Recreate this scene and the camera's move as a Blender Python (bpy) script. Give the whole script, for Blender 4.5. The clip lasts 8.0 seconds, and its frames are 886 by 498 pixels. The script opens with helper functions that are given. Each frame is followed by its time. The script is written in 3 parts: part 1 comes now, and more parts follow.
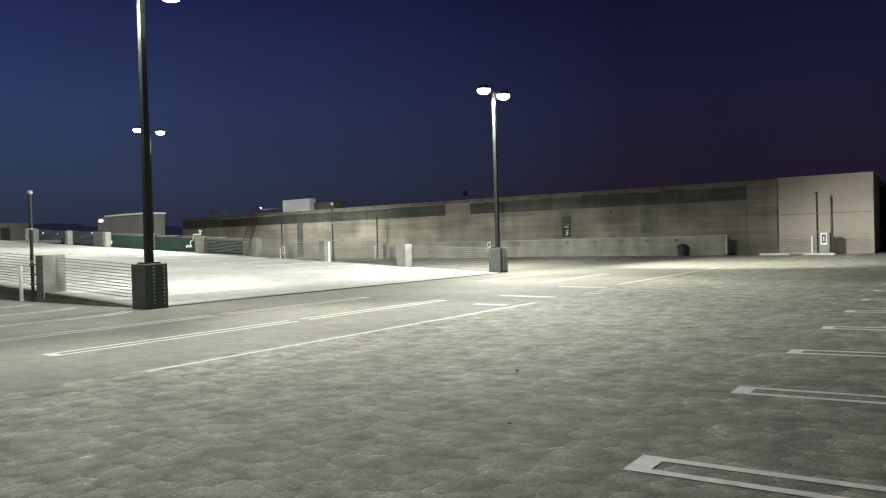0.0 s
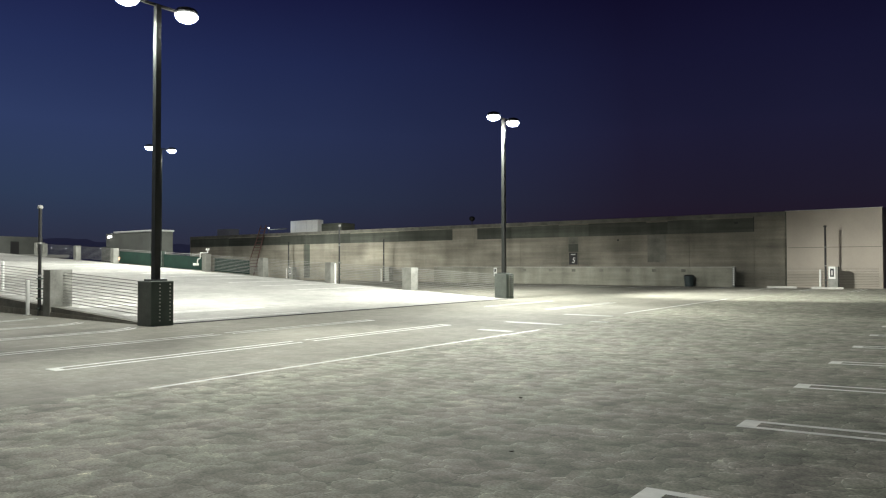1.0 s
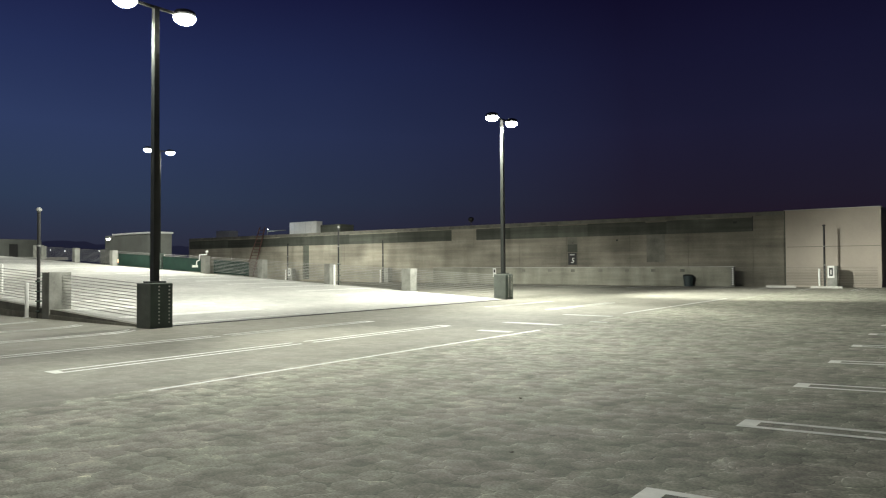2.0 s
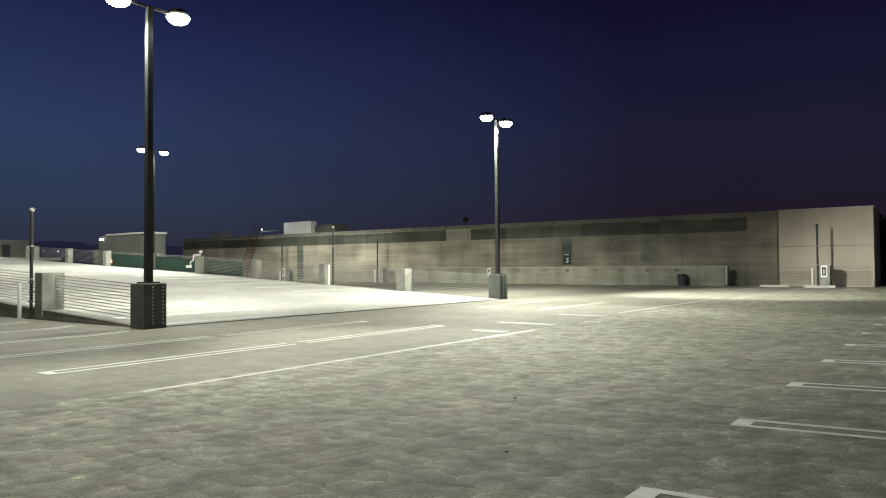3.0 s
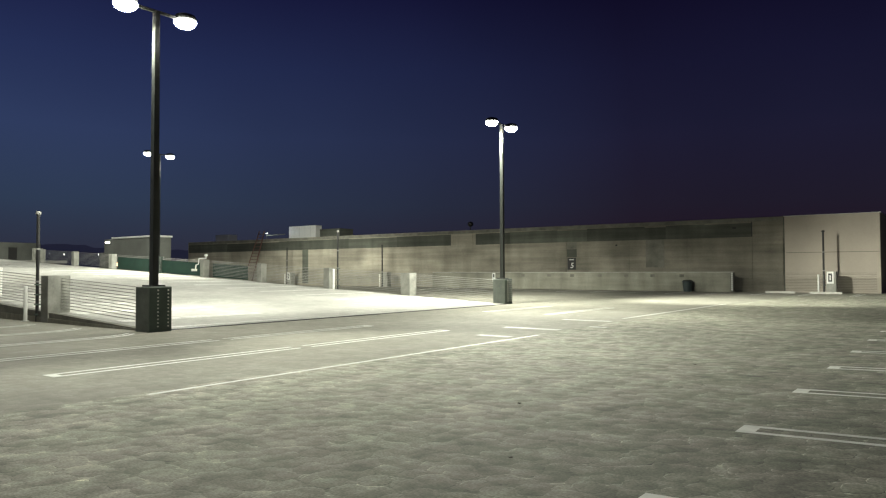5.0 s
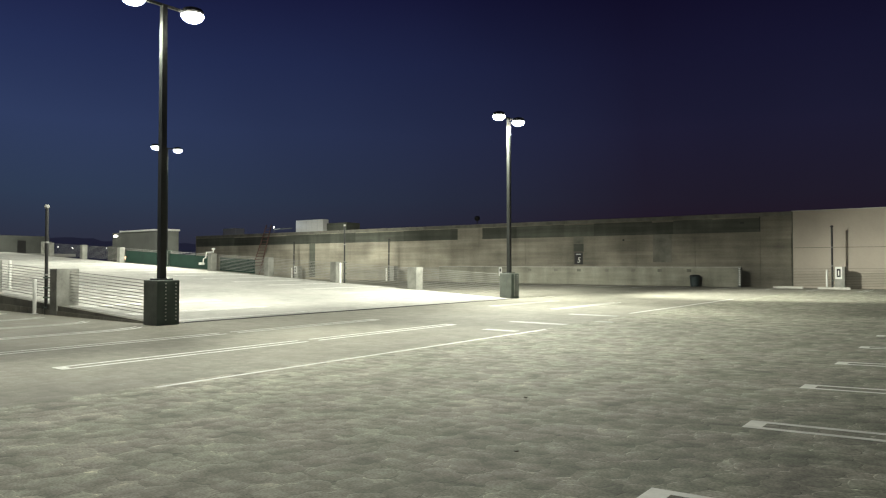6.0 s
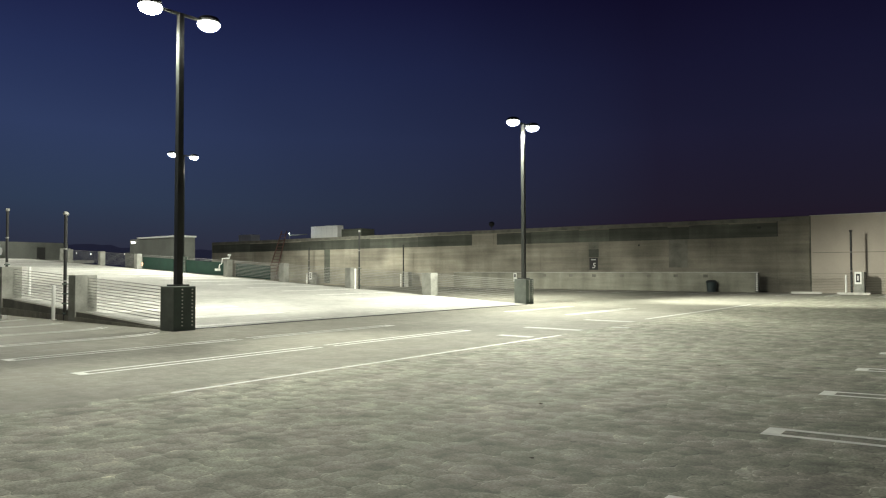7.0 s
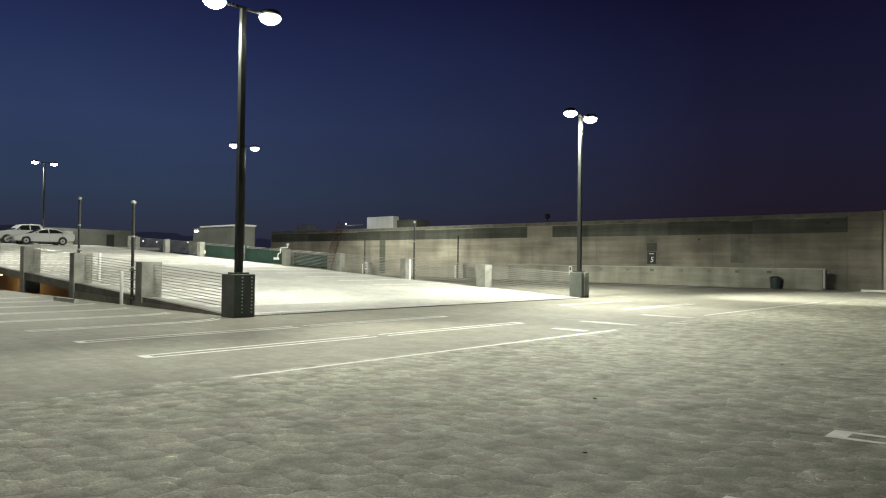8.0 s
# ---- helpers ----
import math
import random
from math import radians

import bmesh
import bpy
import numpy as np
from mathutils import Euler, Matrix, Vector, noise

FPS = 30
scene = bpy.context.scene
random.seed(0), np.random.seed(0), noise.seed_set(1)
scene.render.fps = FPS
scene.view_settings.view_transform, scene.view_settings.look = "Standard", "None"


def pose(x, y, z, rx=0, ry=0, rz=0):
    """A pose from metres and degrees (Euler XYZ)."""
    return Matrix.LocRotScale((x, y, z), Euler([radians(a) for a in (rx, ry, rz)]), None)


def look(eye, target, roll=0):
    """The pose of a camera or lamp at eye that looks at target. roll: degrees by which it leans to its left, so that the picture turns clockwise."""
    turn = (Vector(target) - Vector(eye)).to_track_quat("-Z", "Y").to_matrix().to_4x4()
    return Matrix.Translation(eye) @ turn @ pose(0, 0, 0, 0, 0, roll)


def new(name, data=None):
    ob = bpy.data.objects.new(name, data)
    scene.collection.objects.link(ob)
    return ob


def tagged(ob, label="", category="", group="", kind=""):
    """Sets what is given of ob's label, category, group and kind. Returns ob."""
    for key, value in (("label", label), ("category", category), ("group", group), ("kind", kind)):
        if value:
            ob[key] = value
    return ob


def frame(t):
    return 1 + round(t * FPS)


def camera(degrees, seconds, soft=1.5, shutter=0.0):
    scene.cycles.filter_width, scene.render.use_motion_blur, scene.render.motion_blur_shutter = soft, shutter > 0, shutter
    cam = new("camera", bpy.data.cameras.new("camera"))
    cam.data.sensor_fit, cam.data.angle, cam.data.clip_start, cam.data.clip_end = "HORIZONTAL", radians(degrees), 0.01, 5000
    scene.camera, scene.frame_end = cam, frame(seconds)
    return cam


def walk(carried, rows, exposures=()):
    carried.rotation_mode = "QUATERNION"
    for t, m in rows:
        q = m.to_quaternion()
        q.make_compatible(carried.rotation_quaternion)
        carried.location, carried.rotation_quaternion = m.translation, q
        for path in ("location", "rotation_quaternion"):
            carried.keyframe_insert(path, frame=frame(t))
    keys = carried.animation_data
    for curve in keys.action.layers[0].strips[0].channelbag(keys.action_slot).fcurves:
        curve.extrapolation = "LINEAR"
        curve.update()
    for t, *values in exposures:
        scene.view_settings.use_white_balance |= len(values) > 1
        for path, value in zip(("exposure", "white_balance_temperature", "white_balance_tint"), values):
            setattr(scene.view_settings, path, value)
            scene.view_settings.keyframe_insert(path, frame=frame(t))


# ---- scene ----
cam = camera(64.06, 8.0, soft=1.2)
EYE = 1.509
ROWS = [  # seconds, yaw, pitch, roll of a phone held in one spot
    (0, 36.322, -0.667, 1.534),
    (0.5, 36.421, 1.430, 0.060),
    (1, 36.829, 1.314, 0.098),
    (1.5, 36.880, 1.362, 0.264),
    (3, 36.328, 1.377, 0.421),
    (3.5, 36.110, 1.377, 0.412),
    (4, 36.437, 1.568, 0.432),
    (4.5, 36.489, 1.814, 0.309),
    (6, 37.242, 1.285, 0.017),
    (6.5, 37.234, 0.853, 0.245),
    (7, 38.414, 1.748, 0.118),
    (7.5, 39.913, 1.676, -0.236),
    (8, 42.814, 1.044, -0.712),
]
walk(cam, [(t, pose(0, 0, EYE, 90 + pitch, roll, yaw)) for t, yaw, pitch, roll in ROWS],
     exposures=[(0.0, 0, 6150, 15), (1.0, 0, 6150, 15), (1.7, 0, 6250, 13), (3.0, 0, 6450, 11), (3.5, 0, 6500, 10), (8.0, 0, 6500, 10)])

# ---- plan: x along the far wall, y towards it ----
FENCE_X, NEAR_Y, FAR_Y = -16.58, 10.0, 27.2      # ramp foot, near and far edge of the ramp
BAY = 5.6                                        # spacing of the fence posts
SLOPE, TOP_X = 0.05, -70.0
WALL_Y, WALL_H = 51.65, 5.1
RAIL_Y = 50.2
STALL = 2.6


def ramp_z(x):
    return SLOPE * (FENCE_X - max(x, TOP_X)) if x < FENCE_X else 0.0


BAY_X = -1.95                                    # the stalls by the parapet rise from here


def stall_z(x):
    return 0.028 * max(0.0, x - BAY_X)


# ---- world and light ----
world = bpy.data.worlds.new("dusk")
scene.world = world
world.use_nodes = True
wn, wl = world.node_tree.nodes, world.node_tree.links
wn.clear()
w_out, w_bg = wn.new("ShaderNodeOutputWorld"), wn.new("ShaderNodeBackground")
w_tc, w_sep, w_ramp = wn.new("ShaderNodeTexCoord"), wn.new("ShaderNodeSeparateXYZ"), wn.new("ShaderNodeValToRGB")
w_noise, w_mix = wn.new("ShaderNodeTexNoise"), wn.new("ShaderNodeMixRGB")
w_az, w_side = wn.new("ShaderNodeMapRange"), wn.new("ShaderNodeMixRGB")
wl.new(w_tc.outputs["Generated"], w_sep.inputs[0])
wl.new(w_sep.outputs["Z"], w_ramp.inputs[0])
for pos, col in ((0.0, (0.026, 0.025, 0.042)), (0.035, (0.027, 0.032, 0.056)), (0.09, (0.027, 0.043, 0.082)),
                 (0.18, (0.027, 0.043, 0.108)), (0.27, (0.019, 0.030, 0.094)), (0.36, (0.011, 0.014, 0.060)), (0.5, (0.006, 0.008, 0.03))):
    e = w_ramp.color_ramp.elements.new(pos)
    e.color = (*col, 1)
w_ramp.color_ramp.elements.remove(w_ramp.color_ramp.elements[0])
w_ramp.color_ramp.elements.remove(w_ramp.color_ramp.elements[-1])
w_az.inputs["From Min"].default_value, w_az.inputs["From Max"].default_value = -0.92, -0.36
w_az.inputs["To Min"].default_value, w_az.inputs["To Max"].default_value = 0.0, 1.0
wl.new(w_sep.outputs["X"], w_az.inputs["Value"])
wl.new(w_az.outputs[0], w_side.inputs[0])
w_side.blend_type = "MULTIPLY"
w_side.inputs[2].default_value = (0.42, 0.26, 0.29, 1)
wl.new(w_ramp.outputs[0], w_side.inputs[1])
# last red of dusk low over the east end
w_low, w_glow, w_red = wn.new("ShaderNodeMapRange"), wn.new("ShaderNodeMath"), wn.new("ShaderNodeMixRGB")
w_low.inputs["From Min"].default_value, w_low.inputs["From Max"].default_value = 0.05, 0.2
w_low.inputs["To Min"].default_value, w_low.inputs["To Max"].default_value = 1.0, 0.0
wl.new(w_sep.outputs["Z"], w_low.inputs["Value"])
w_glow.operation = "MULTIPLY"
wl.new(w_low.outputs[0], w_glow.inputs[0])
wl.new(w_az.outputs[0], w_glow.inputs[1])
w_red.blend_type = "ADD"
w_red.inputs[2].default_value = (0.0045, 0.0006, 0.0004, 1)
wl.new(w_glow.outputs[0], w_red.inputs[0])
wl.new(w_side.outputs[0], w_red.inputs[1])
w_noise.inputs["Scale"].default_value, w_noise.inputs["Detail"].default_value = 2.2, 3
wl.new(w_tc.outputs["Generated"], w_noise.inputs["Vector"])
w_mix.blend_type, w_mix.inputs[0].default_value = "OVERLAY", 0.25
wl.new(w_red.outputs[0], w_mix.inputs[1])
wl.new(w_noise.outputs["Fac"], w_mix.inputs[2])
wl.new(w_mix.outputs[0], w_bg.inputs[0])
w_bg.inputs[1].default_value = 1.0
wl.new(w_bg.outputs[0], w_out.inputs[0])

LAMP_COLOUR = (0.985, 1.0, 0.85)


# ---- materials ----
def material(name, colour, rough=0.8, metal=0.0, vary=0.25, scale=1.5, grain=40.0, bump=0.15, stain=None, emit=0.0):
    m = bpy.data.materials.new(name)
    m.use_nodes = True
    n, l = m.node_tree.nodes, m.node_tree.links
    b = n["Principled BSDF"]
    tc = n.new("ShaderNodeNewGeometry")
    big, fine = n.new("ShaderNodeTexNoise"), n.new("ShaderNodeTexNoise")
    big.inputs["Scale"].default_value, big.inputs["Detail"].default_value = scale, 6
    fine.inputs["Scale"].default_value, fine.inputs["Detail"].default_value = grain, 4
    l.new(tc.outputs["Position"], big.inputs["Vector"])
    l.new(tc.outputs["Position"], fine.inputs["Vector"])
    add = n.new("ShaderNodeMath")
    add.operation = "MULTIPLY_ADD"
    add.inputs[1].default_value, = (0.35,)
    l.new(fine.outputs["Fac"], add.inputs[0])
    l.new(big.outputs["Fac"], add.inputs[2])
    rng = n.new("ShaderNodeMapRange")
    rng.inputs["From Min"].default_value, rng.inputs["From Max"].default_value = 0.4, 0.95
    l.new(add.outputs[0], rng.inputs["Value"])
    mix = n.new("ShaderNodeMixRGB")
    dark = stain or tuple(c * (1 - vary) for c in colour)
    mix.inputs[1].default_value = (*dark, 1)
    mix.inputs[2].default_value = (*(min(1, c * (1 + vary * 0.6)) for c in colour), 1)
    l.new(rng.outputs[0], mix.inputs[0])
    l.new(mix.outputs[0], b.inputs["Base Color"])
    b.inputs["Roughness"].default_value, b.inputs["Metallic"].default_value = rough, metal
    if bump:
        bp = n.new("ShaderNodeBump")
        bp.inputs["Strength"].default_value, bp.inputs["Distance"].default_value = bump, 0.02
        l.new(fine.outputs["Fac"], bp.inputs["Height"])
        l.new(bp.outputs[0], b.inputs["Normal"])
    if emit:
        b.inputs["Emission Color"].default_value = (*colour, 1)
        b.inputs["Emission Strength"].default_value = emit
    return m


def deck_material(name, colour, swirl=1.0):
    """Worn concrete deck, finished in overlapping trowel swirls."""
    m = material(name, colour, rough=0.88, vary=0.26, scale=0.3, grain=14, bump=0)
    n, l = m.node_tree.nodes, m.node_tree.links
    b = n["Principled BSDF"]
    b.inputs["Specular IOR Level"].default_value = 0.25
    base = b.inputs["Base Color"].links[0].from_node
    geo = n.new("ShaderNodeNewGeometry")

    def tex(scale, detail):
        t = n.new("ShaderNodeTexNoise")
        t.inputs["Scale"].default_value, t.inputs["Detail"].default_value = scale, detail
        l.new(geo.outputs["Position"], t.inputs["Vector"])
        return t

    def calc(op, x, y, z=None):
        k = n.new("ShaderNodeMath")
        k.operation = op
        for i, v in enumerate((x, y, z)):
            if v is None:
                continue
            if isinstance(v, (int, float)):
                k.inputs[i].default_value = v
            else:
                l.new(v, k.inputs[i])
        return k.outputs[0]

    def span(v, f0, f1, t0, t1):
        k = n.new("ShaderNodeMapRange")
        k.inputs["From Min"].default_value, k.inputs["From Max"].default_value = f0, f1
        k.inputs["To Min"].default_value, k.inputs["To Max"].default_value = t0, t1
        l.new(v, k.inputs["Value"])
        return k.outputs[0]

    warp, fine, blot, grit = tex(7.0, 7), tex(48, 5), tex(2.4, 9), tex(90, 3)

    def vec(op, x, y, z=None):
        k = n.new("ShaderNodeVectorMath")
        k.operation = op
        for i, v in enumerate((x, y, z)):
            if isinstance(v, tuple):
                k.inputs[i].default_value = v
            elif v is not None:
                l.new(v, k.inputs[i])
        return k

    # trowel passes, each one lapping over those before it
    bent = vec("MULTIPLY_ADD", warp.outputs["Color"], (0.06, 0.06, 0.0), geo.outputs["Position"]).outputs[0]
    out, lean, grey = None, None, None
    for k in range(4):
        at = vec("ADD", bent, (2.37 * k, 1.91 * k, 0.0)).outputs[0]
        cell = n.new("ShaderNodeTexVoronoi")
        cell.voronoi_dimensions = "2D"
        cell.inputs["Scale"].default_value, cell.inputs["Randomness"].default_value = 3.7, 0.8
        l.new(at, cell.inputs["Vector"])
        away = vec("SUBTRACT", at, cell.outputs["Position"]).outputs[0]
        flat = vec("MULTIPLY", away, (1.0, 1.0, 0.0)).outputs[0]
        far = n.new("ShaderNodeVectorMath")
        far.operation = "LENGTH"
        l.new(flat, far.inputs[0])
        o = calc("MULTIPLY", far.outputs["Value"], 1 / 0.132)
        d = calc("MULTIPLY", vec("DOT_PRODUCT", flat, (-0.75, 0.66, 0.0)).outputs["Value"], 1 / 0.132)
        bw = n.new("ShaderNodeRGBToBW")
        l.new(cell.outputs["Color"], bw.inputs[0])
        if out is None:
            out, lean, grey = o, d, bw.outputs[0]
            continue
        inside = span(o, 0.97, 1.0, 1.0, 0.0)
        outside = calc("SUBTRACT", 1.0, inside)

        def lap(new_value, old_value):
            return calc("ADD", calc("MULTIPLY", new_value, inside), calc("MULTIPLY", old_value, outside))

        out, lean, grey = lap(o, out), lap(d, lean), lap(bw.outputs[0], grey)
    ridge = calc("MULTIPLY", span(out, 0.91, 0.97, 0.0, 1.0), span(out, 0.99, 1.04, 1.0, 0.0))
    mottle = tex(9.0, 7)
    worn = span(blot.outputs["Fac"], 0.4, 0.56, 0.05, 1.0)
    # lit rims, shaded rims and a lit-to-shaded tilt, painted into the tone
    lit_rim = calc("MULTIPLY", calc("MULTIPLY", ridge, span(lean, 0.1, 0.7, 0.0, 1.5 * swirl)), worn)
    shaded_rim = calc("MULTIPLY", calc("MULTIPLY", ridge, span(lean, -0.8, -0.1, -1.0 * swirl, 0.0)), span(mottle.outputs["Fac"], 0.42, 0.58, 0.0, 1.0))
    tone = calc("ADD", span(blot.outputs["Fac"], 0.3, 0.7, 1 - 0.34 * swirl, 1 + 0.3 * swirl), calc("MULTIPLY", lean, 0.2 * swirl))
    tone = calc("ADD", tone, calc("ADD", lit_rim, shaded_rim))
    tone = calc("MULTIPLY", tone, span(grey, 0.2, 0.8, 1 - 0.1 * swirl, 1 + 0.1 * swirl))
    tone = calc("MULTIPLY", tone, span(fine.outputs["Fac"], 0.32, 0.68, 1 - 0.3 * swirl, 1 + 0.28 * swirl))
    tone = calc("MULTIPLY", tone, span(mottle.outputs["Fac"], 0.32, 0.68, 1 - 0.2 * swirl, 1 + 0.18 * swirl))
    tone = calc("MAXIMUM", tone, 0.25)
    shade = n.new("ShaderNodeVectorMath")
    shade.operation = "SCALE"
    l.new(base.outputs[0], shade.inputs[0])
    l.new(tone, shade.inputs["Scale"])
    tint = n.new("ShaderNodeMixRGB")
    tint.blend_type = "MULTIPLY"
    tint.inputs[2].default_value = (1 - 0.06 * swirl, 1.0, 1 - 0.05 * swirl, 1)
    l.new(span(tex(1.3, 5).outputs["Fac"], 0.42, 0.58, 0.0, 1.0), tint.inputs[0])
    l.new(shade.outputs[0], tint.inputs[1])
    l.new(tint.outputs[0], b.inputs["Base Color"])
    height = calc("MULTIPLY_ADD", lean, 0.16, calc("MULTIPLY_ADD", fine.outputs["Fac"], 0.35, calc("MULTIPLY", grit.outputs["Fac"], 0.05)))
    bp = n.new("ShaderNodeBump")
    bp.inputs["Strength"].default_value, bp.inputs["Distance"].default_value = 0.2 * swirl, 0.04
    l.new(height, bp.inputs["Height"])
    l.new(bp.outputs[0], b.inputs["Normal"])
    return m

def painted_falloff(m, x0, x1, least, amp=34.0, grain=(0.55, 0.2, 0.22)):
    """Fall-off of light painted into the colour: patchily darker from x0 to x1."""
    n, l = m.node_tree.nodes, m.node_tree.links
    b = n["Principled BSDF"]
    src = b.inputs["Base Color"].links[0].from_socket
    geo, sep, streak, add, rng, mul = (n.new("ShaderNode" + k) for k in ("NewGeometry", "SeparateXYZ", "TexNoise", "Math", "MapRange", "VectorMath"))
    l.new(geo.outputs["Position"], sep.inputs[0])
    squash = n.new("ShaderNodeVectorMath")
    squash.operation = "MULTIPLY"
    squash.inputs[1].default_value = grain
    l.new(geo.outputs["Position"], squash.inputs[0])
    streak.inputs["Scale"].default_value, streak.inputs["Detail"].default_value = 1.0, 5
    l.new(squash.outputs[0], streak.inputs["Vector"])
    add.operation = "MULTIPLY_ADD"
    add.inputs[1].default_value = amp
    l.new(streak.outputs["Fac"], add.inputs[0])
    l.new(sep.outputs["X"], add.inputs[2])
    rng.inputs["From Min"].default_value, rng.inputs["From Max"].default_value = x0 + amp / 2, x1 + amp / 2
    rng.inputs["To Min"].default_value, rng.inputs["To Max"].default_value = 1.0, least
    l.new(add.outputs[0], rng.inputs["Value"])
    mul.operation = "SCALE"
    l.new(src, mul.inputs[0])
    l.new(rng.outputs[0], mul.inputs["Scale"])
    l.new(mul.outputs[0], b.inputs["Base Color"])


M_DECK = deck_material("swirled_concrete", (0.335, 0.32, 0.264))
# dimmer light towards the parapet, put into the deck colour
painted_falloff(M_DECK, -4.5, 0.5, 0.62, 5.0, (0.5, 0.5, 0.5))
M_SMOOTH = deck_material("floated_concrete", (0.275, 0.264, 0.222), swirl=0.35)
M_RAMP = deck_material("pale_ramp_concrete", (0.49, 0.48, 0.445), swirl=0.3)
M_PAINT = material("road_paint", (0.76, 0.76, 0.71), rough=0.65, vary=0.22, scale=6, grain=30)
M_FAINT = material("worn_paint", (0.55, 0.55, 0.5), rough=0.7, vary=0.3, scale=5, grain=30)


def wall_material(name, colour, boards=0.22, runs=0.2, lots=0.16):
    """Board-cast concrete: level pour streaks, water runs and a tone for each pour."""
    m = material(name, colour, rough=0.9, vary=0.3, scale=0.45, grain=9, bump=0.3)
    n, l = m.node_tree.nodes, m.node_tree.links
    b = n["Principled BSDF"]
    src = b.inputs["Base Color"].links[0].from_socket
    geo, info = n.new("ShaderNodeNewGeometry"), n.new("ShaderNodeObjectInfo")
    for squash, amount, detail in (((0.16, 0.4, 4.2), boards, 8), ((0.9, 0.4, 0.12), runs, 6), ((0.28, 0.3, 0.8), 0.2, 5)):
        fit = n.new("ShaderNodeVectorMath")
        fit.operation = "MULTIPLY"
        fit.inputs[1].default_value = squash
        l.new(geo.outputs["Position"], fit.inputs[0])
        tex, rng, mul = n.new("ShaderNodeTexNoise"), n.new("ShaderNodeMapRange"), n.new("ShaderNodeVectorMath")
        tex.inputs["Scale"].default_value, tex.inputs["Detail"].default_value = 1.0, detail
        l.new(fit.outputs[0], tex.inputs["Vector"])
        rng.inputs["From Min"].default_value, rng.inputs["From Max"].default_value = 0.34, 0.66
        rng.inputs["To Min"].default_value, rng.inputs["To Max"].default_value = 1 - amount, 1 + amount
        l.new(tex.outputs["Fac"], rng.inputs["Value"])
        mul.operation = "SCALE"
        l.new(src, mul.inputs[0])
        l.new(rng.outputs[0], mul.inputs["Scale"])
        src = mul.outputs[0]
    lot, mul = n.new("ShaderNodeMapRange"), n.new("ShaderNodeVectorMath")
    lot.inputs["To Min"].default_value, lot.inputs["To Max"].default_value = 1 - lots, 1 + lots
    l.new(info.outputs["Random"], lot.inputs["Value"])
    mul.operation = "SCALE"
    l.new(src, mul.inputs[0])
    l.new(lot.outputs[0], mul.inputs["Scale"])
    l.new(mul.outputs[0], b.inputs["Base Color"])
    return m


M_WALL = wall_material("board_concrete", (0.345, 0.32, 0.255), boards=0.13, runs=0.12, lots=0.07)
M_WALL_MID = wall_material("weathered_concrete", (0.27, 0.265, 0.215), boards=0.1, lots=0.02)

M_TOWER = material("tower_concrete", (0.105, 0.11, 0.1), rough=0.9, vary=0.25, scale=0.8, grain=9)
# weaker light at the east end, put into the wall colour
painted_falloff(M_WALL, -50, -14, 0.6)
M_BAND = wall_material("damp_concrete", (0.092, 0.099, 0.08), boards=0.16, lots=0.3)
M_PANEL = material("cream_paint", (0.40, 0.355, 0.295), rough=0.7, vary=0.12, scale=0.6, grain=12)
M_POST = material("post_concrete", (0.28, 0.28, 0.25), rough=0.9, vary=0.4, scale=2.2, grain=18)
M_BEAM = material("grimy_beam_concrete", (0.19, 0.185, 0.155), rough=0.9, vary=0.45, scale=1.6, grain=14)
M_STOP = material("wheel_stop_concrete", (0.46, 0.45, 0.41), rough=0.9, vary=0.25, scale=3, grain=20)
M_BASE = material("base_concrete", (0.18, 0.2, 0.178), rough=0.85, vary=0.35, scale=2.4, grain=20)
M_POLE = material("bronze_paint", (0.05, 0.054, 0.05), rough=0.42, metal=0.3, vary=0.2, scale=3)
M_CABLE = material("galvanised_cable", (0.34, 0.34, 0.32), rough=0.5, metal=0.2, vary=0.15, scale=5)
M_SHADE_CLAMP = material("dark_green_shade_and_clamp", (0.085, 0.115, 0.098), rough=0.6, vary=0.25, scale=3)
M_BLACK = material("black_paint", (0.018, 0.018, 0.018), rough=0.5, vary=0.2, scale=4)
M_WHITE = material("white_paint", (0.78, 0.78, 0.74), rough=0.5, vary=0.1, scale=4)
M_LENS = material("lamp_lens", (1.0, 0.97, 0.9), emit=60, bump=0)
M_SMALL = material("wall_lamp_lens", (1.0, 0.95, 0.82), emit=14, bump=0)
M_RED = material("exit_lamp_lens", (1.0, 0.5, 0.3), emit=5, bump=0)
M_GREEN = material("green_mesh", (0.010, 0.043, 0.03), rough=0.9, vary=0.25, scale=1.5)
M_BIN = material("dark_plastic", (0.035, 0.05, 0.052), rough=0.45, vary=0.2, scale=5)
M_RUST = material("red_oxide_steel", (0.14, 0.07, 0.055), rough=0.7, vary=0.35, scale=4)
M_METAL = material("grey_sheet_metal", (0.5, 0.5, 0.49), rough=0.45, metal=0.2, vary=0.1, scale=1)
M_BODY = material("white_car_paint", (0.5, 0.51, 0.51), rough=0.25, vary=0.04, scale=1, bump=0)
M_GLASS = material("tinted_glass", (0.015, 0.018, 0.02), rough=0.08, vary=0.1, bump=0)
M_TYRE = material("rubber", (0.02, 0.02, 0.02), rough=0.85, vary=0.2)
M_LEAF = material("leaves", (0.035, 0.055, 0.025), rough=0.8, vary=0.4, scale=2)
M_BARK = material("bark", (0.09, 0.07, 0.05), rough=0.95, vary=0.4, scale=4)
M_NIGHT = material("dark_ground", (0.03, 0.03, 0.03), rough=0.95, vary=0.4, scale=0.05)
# the treeline glows slightly by itself, in place of haze
M_HAZE_GLOW = material("hazy_glow_distance", (0.011, 0.012, 0.025), rough=1.0, vary=0.3, scale=0.02, bump=0, emit=1.2)
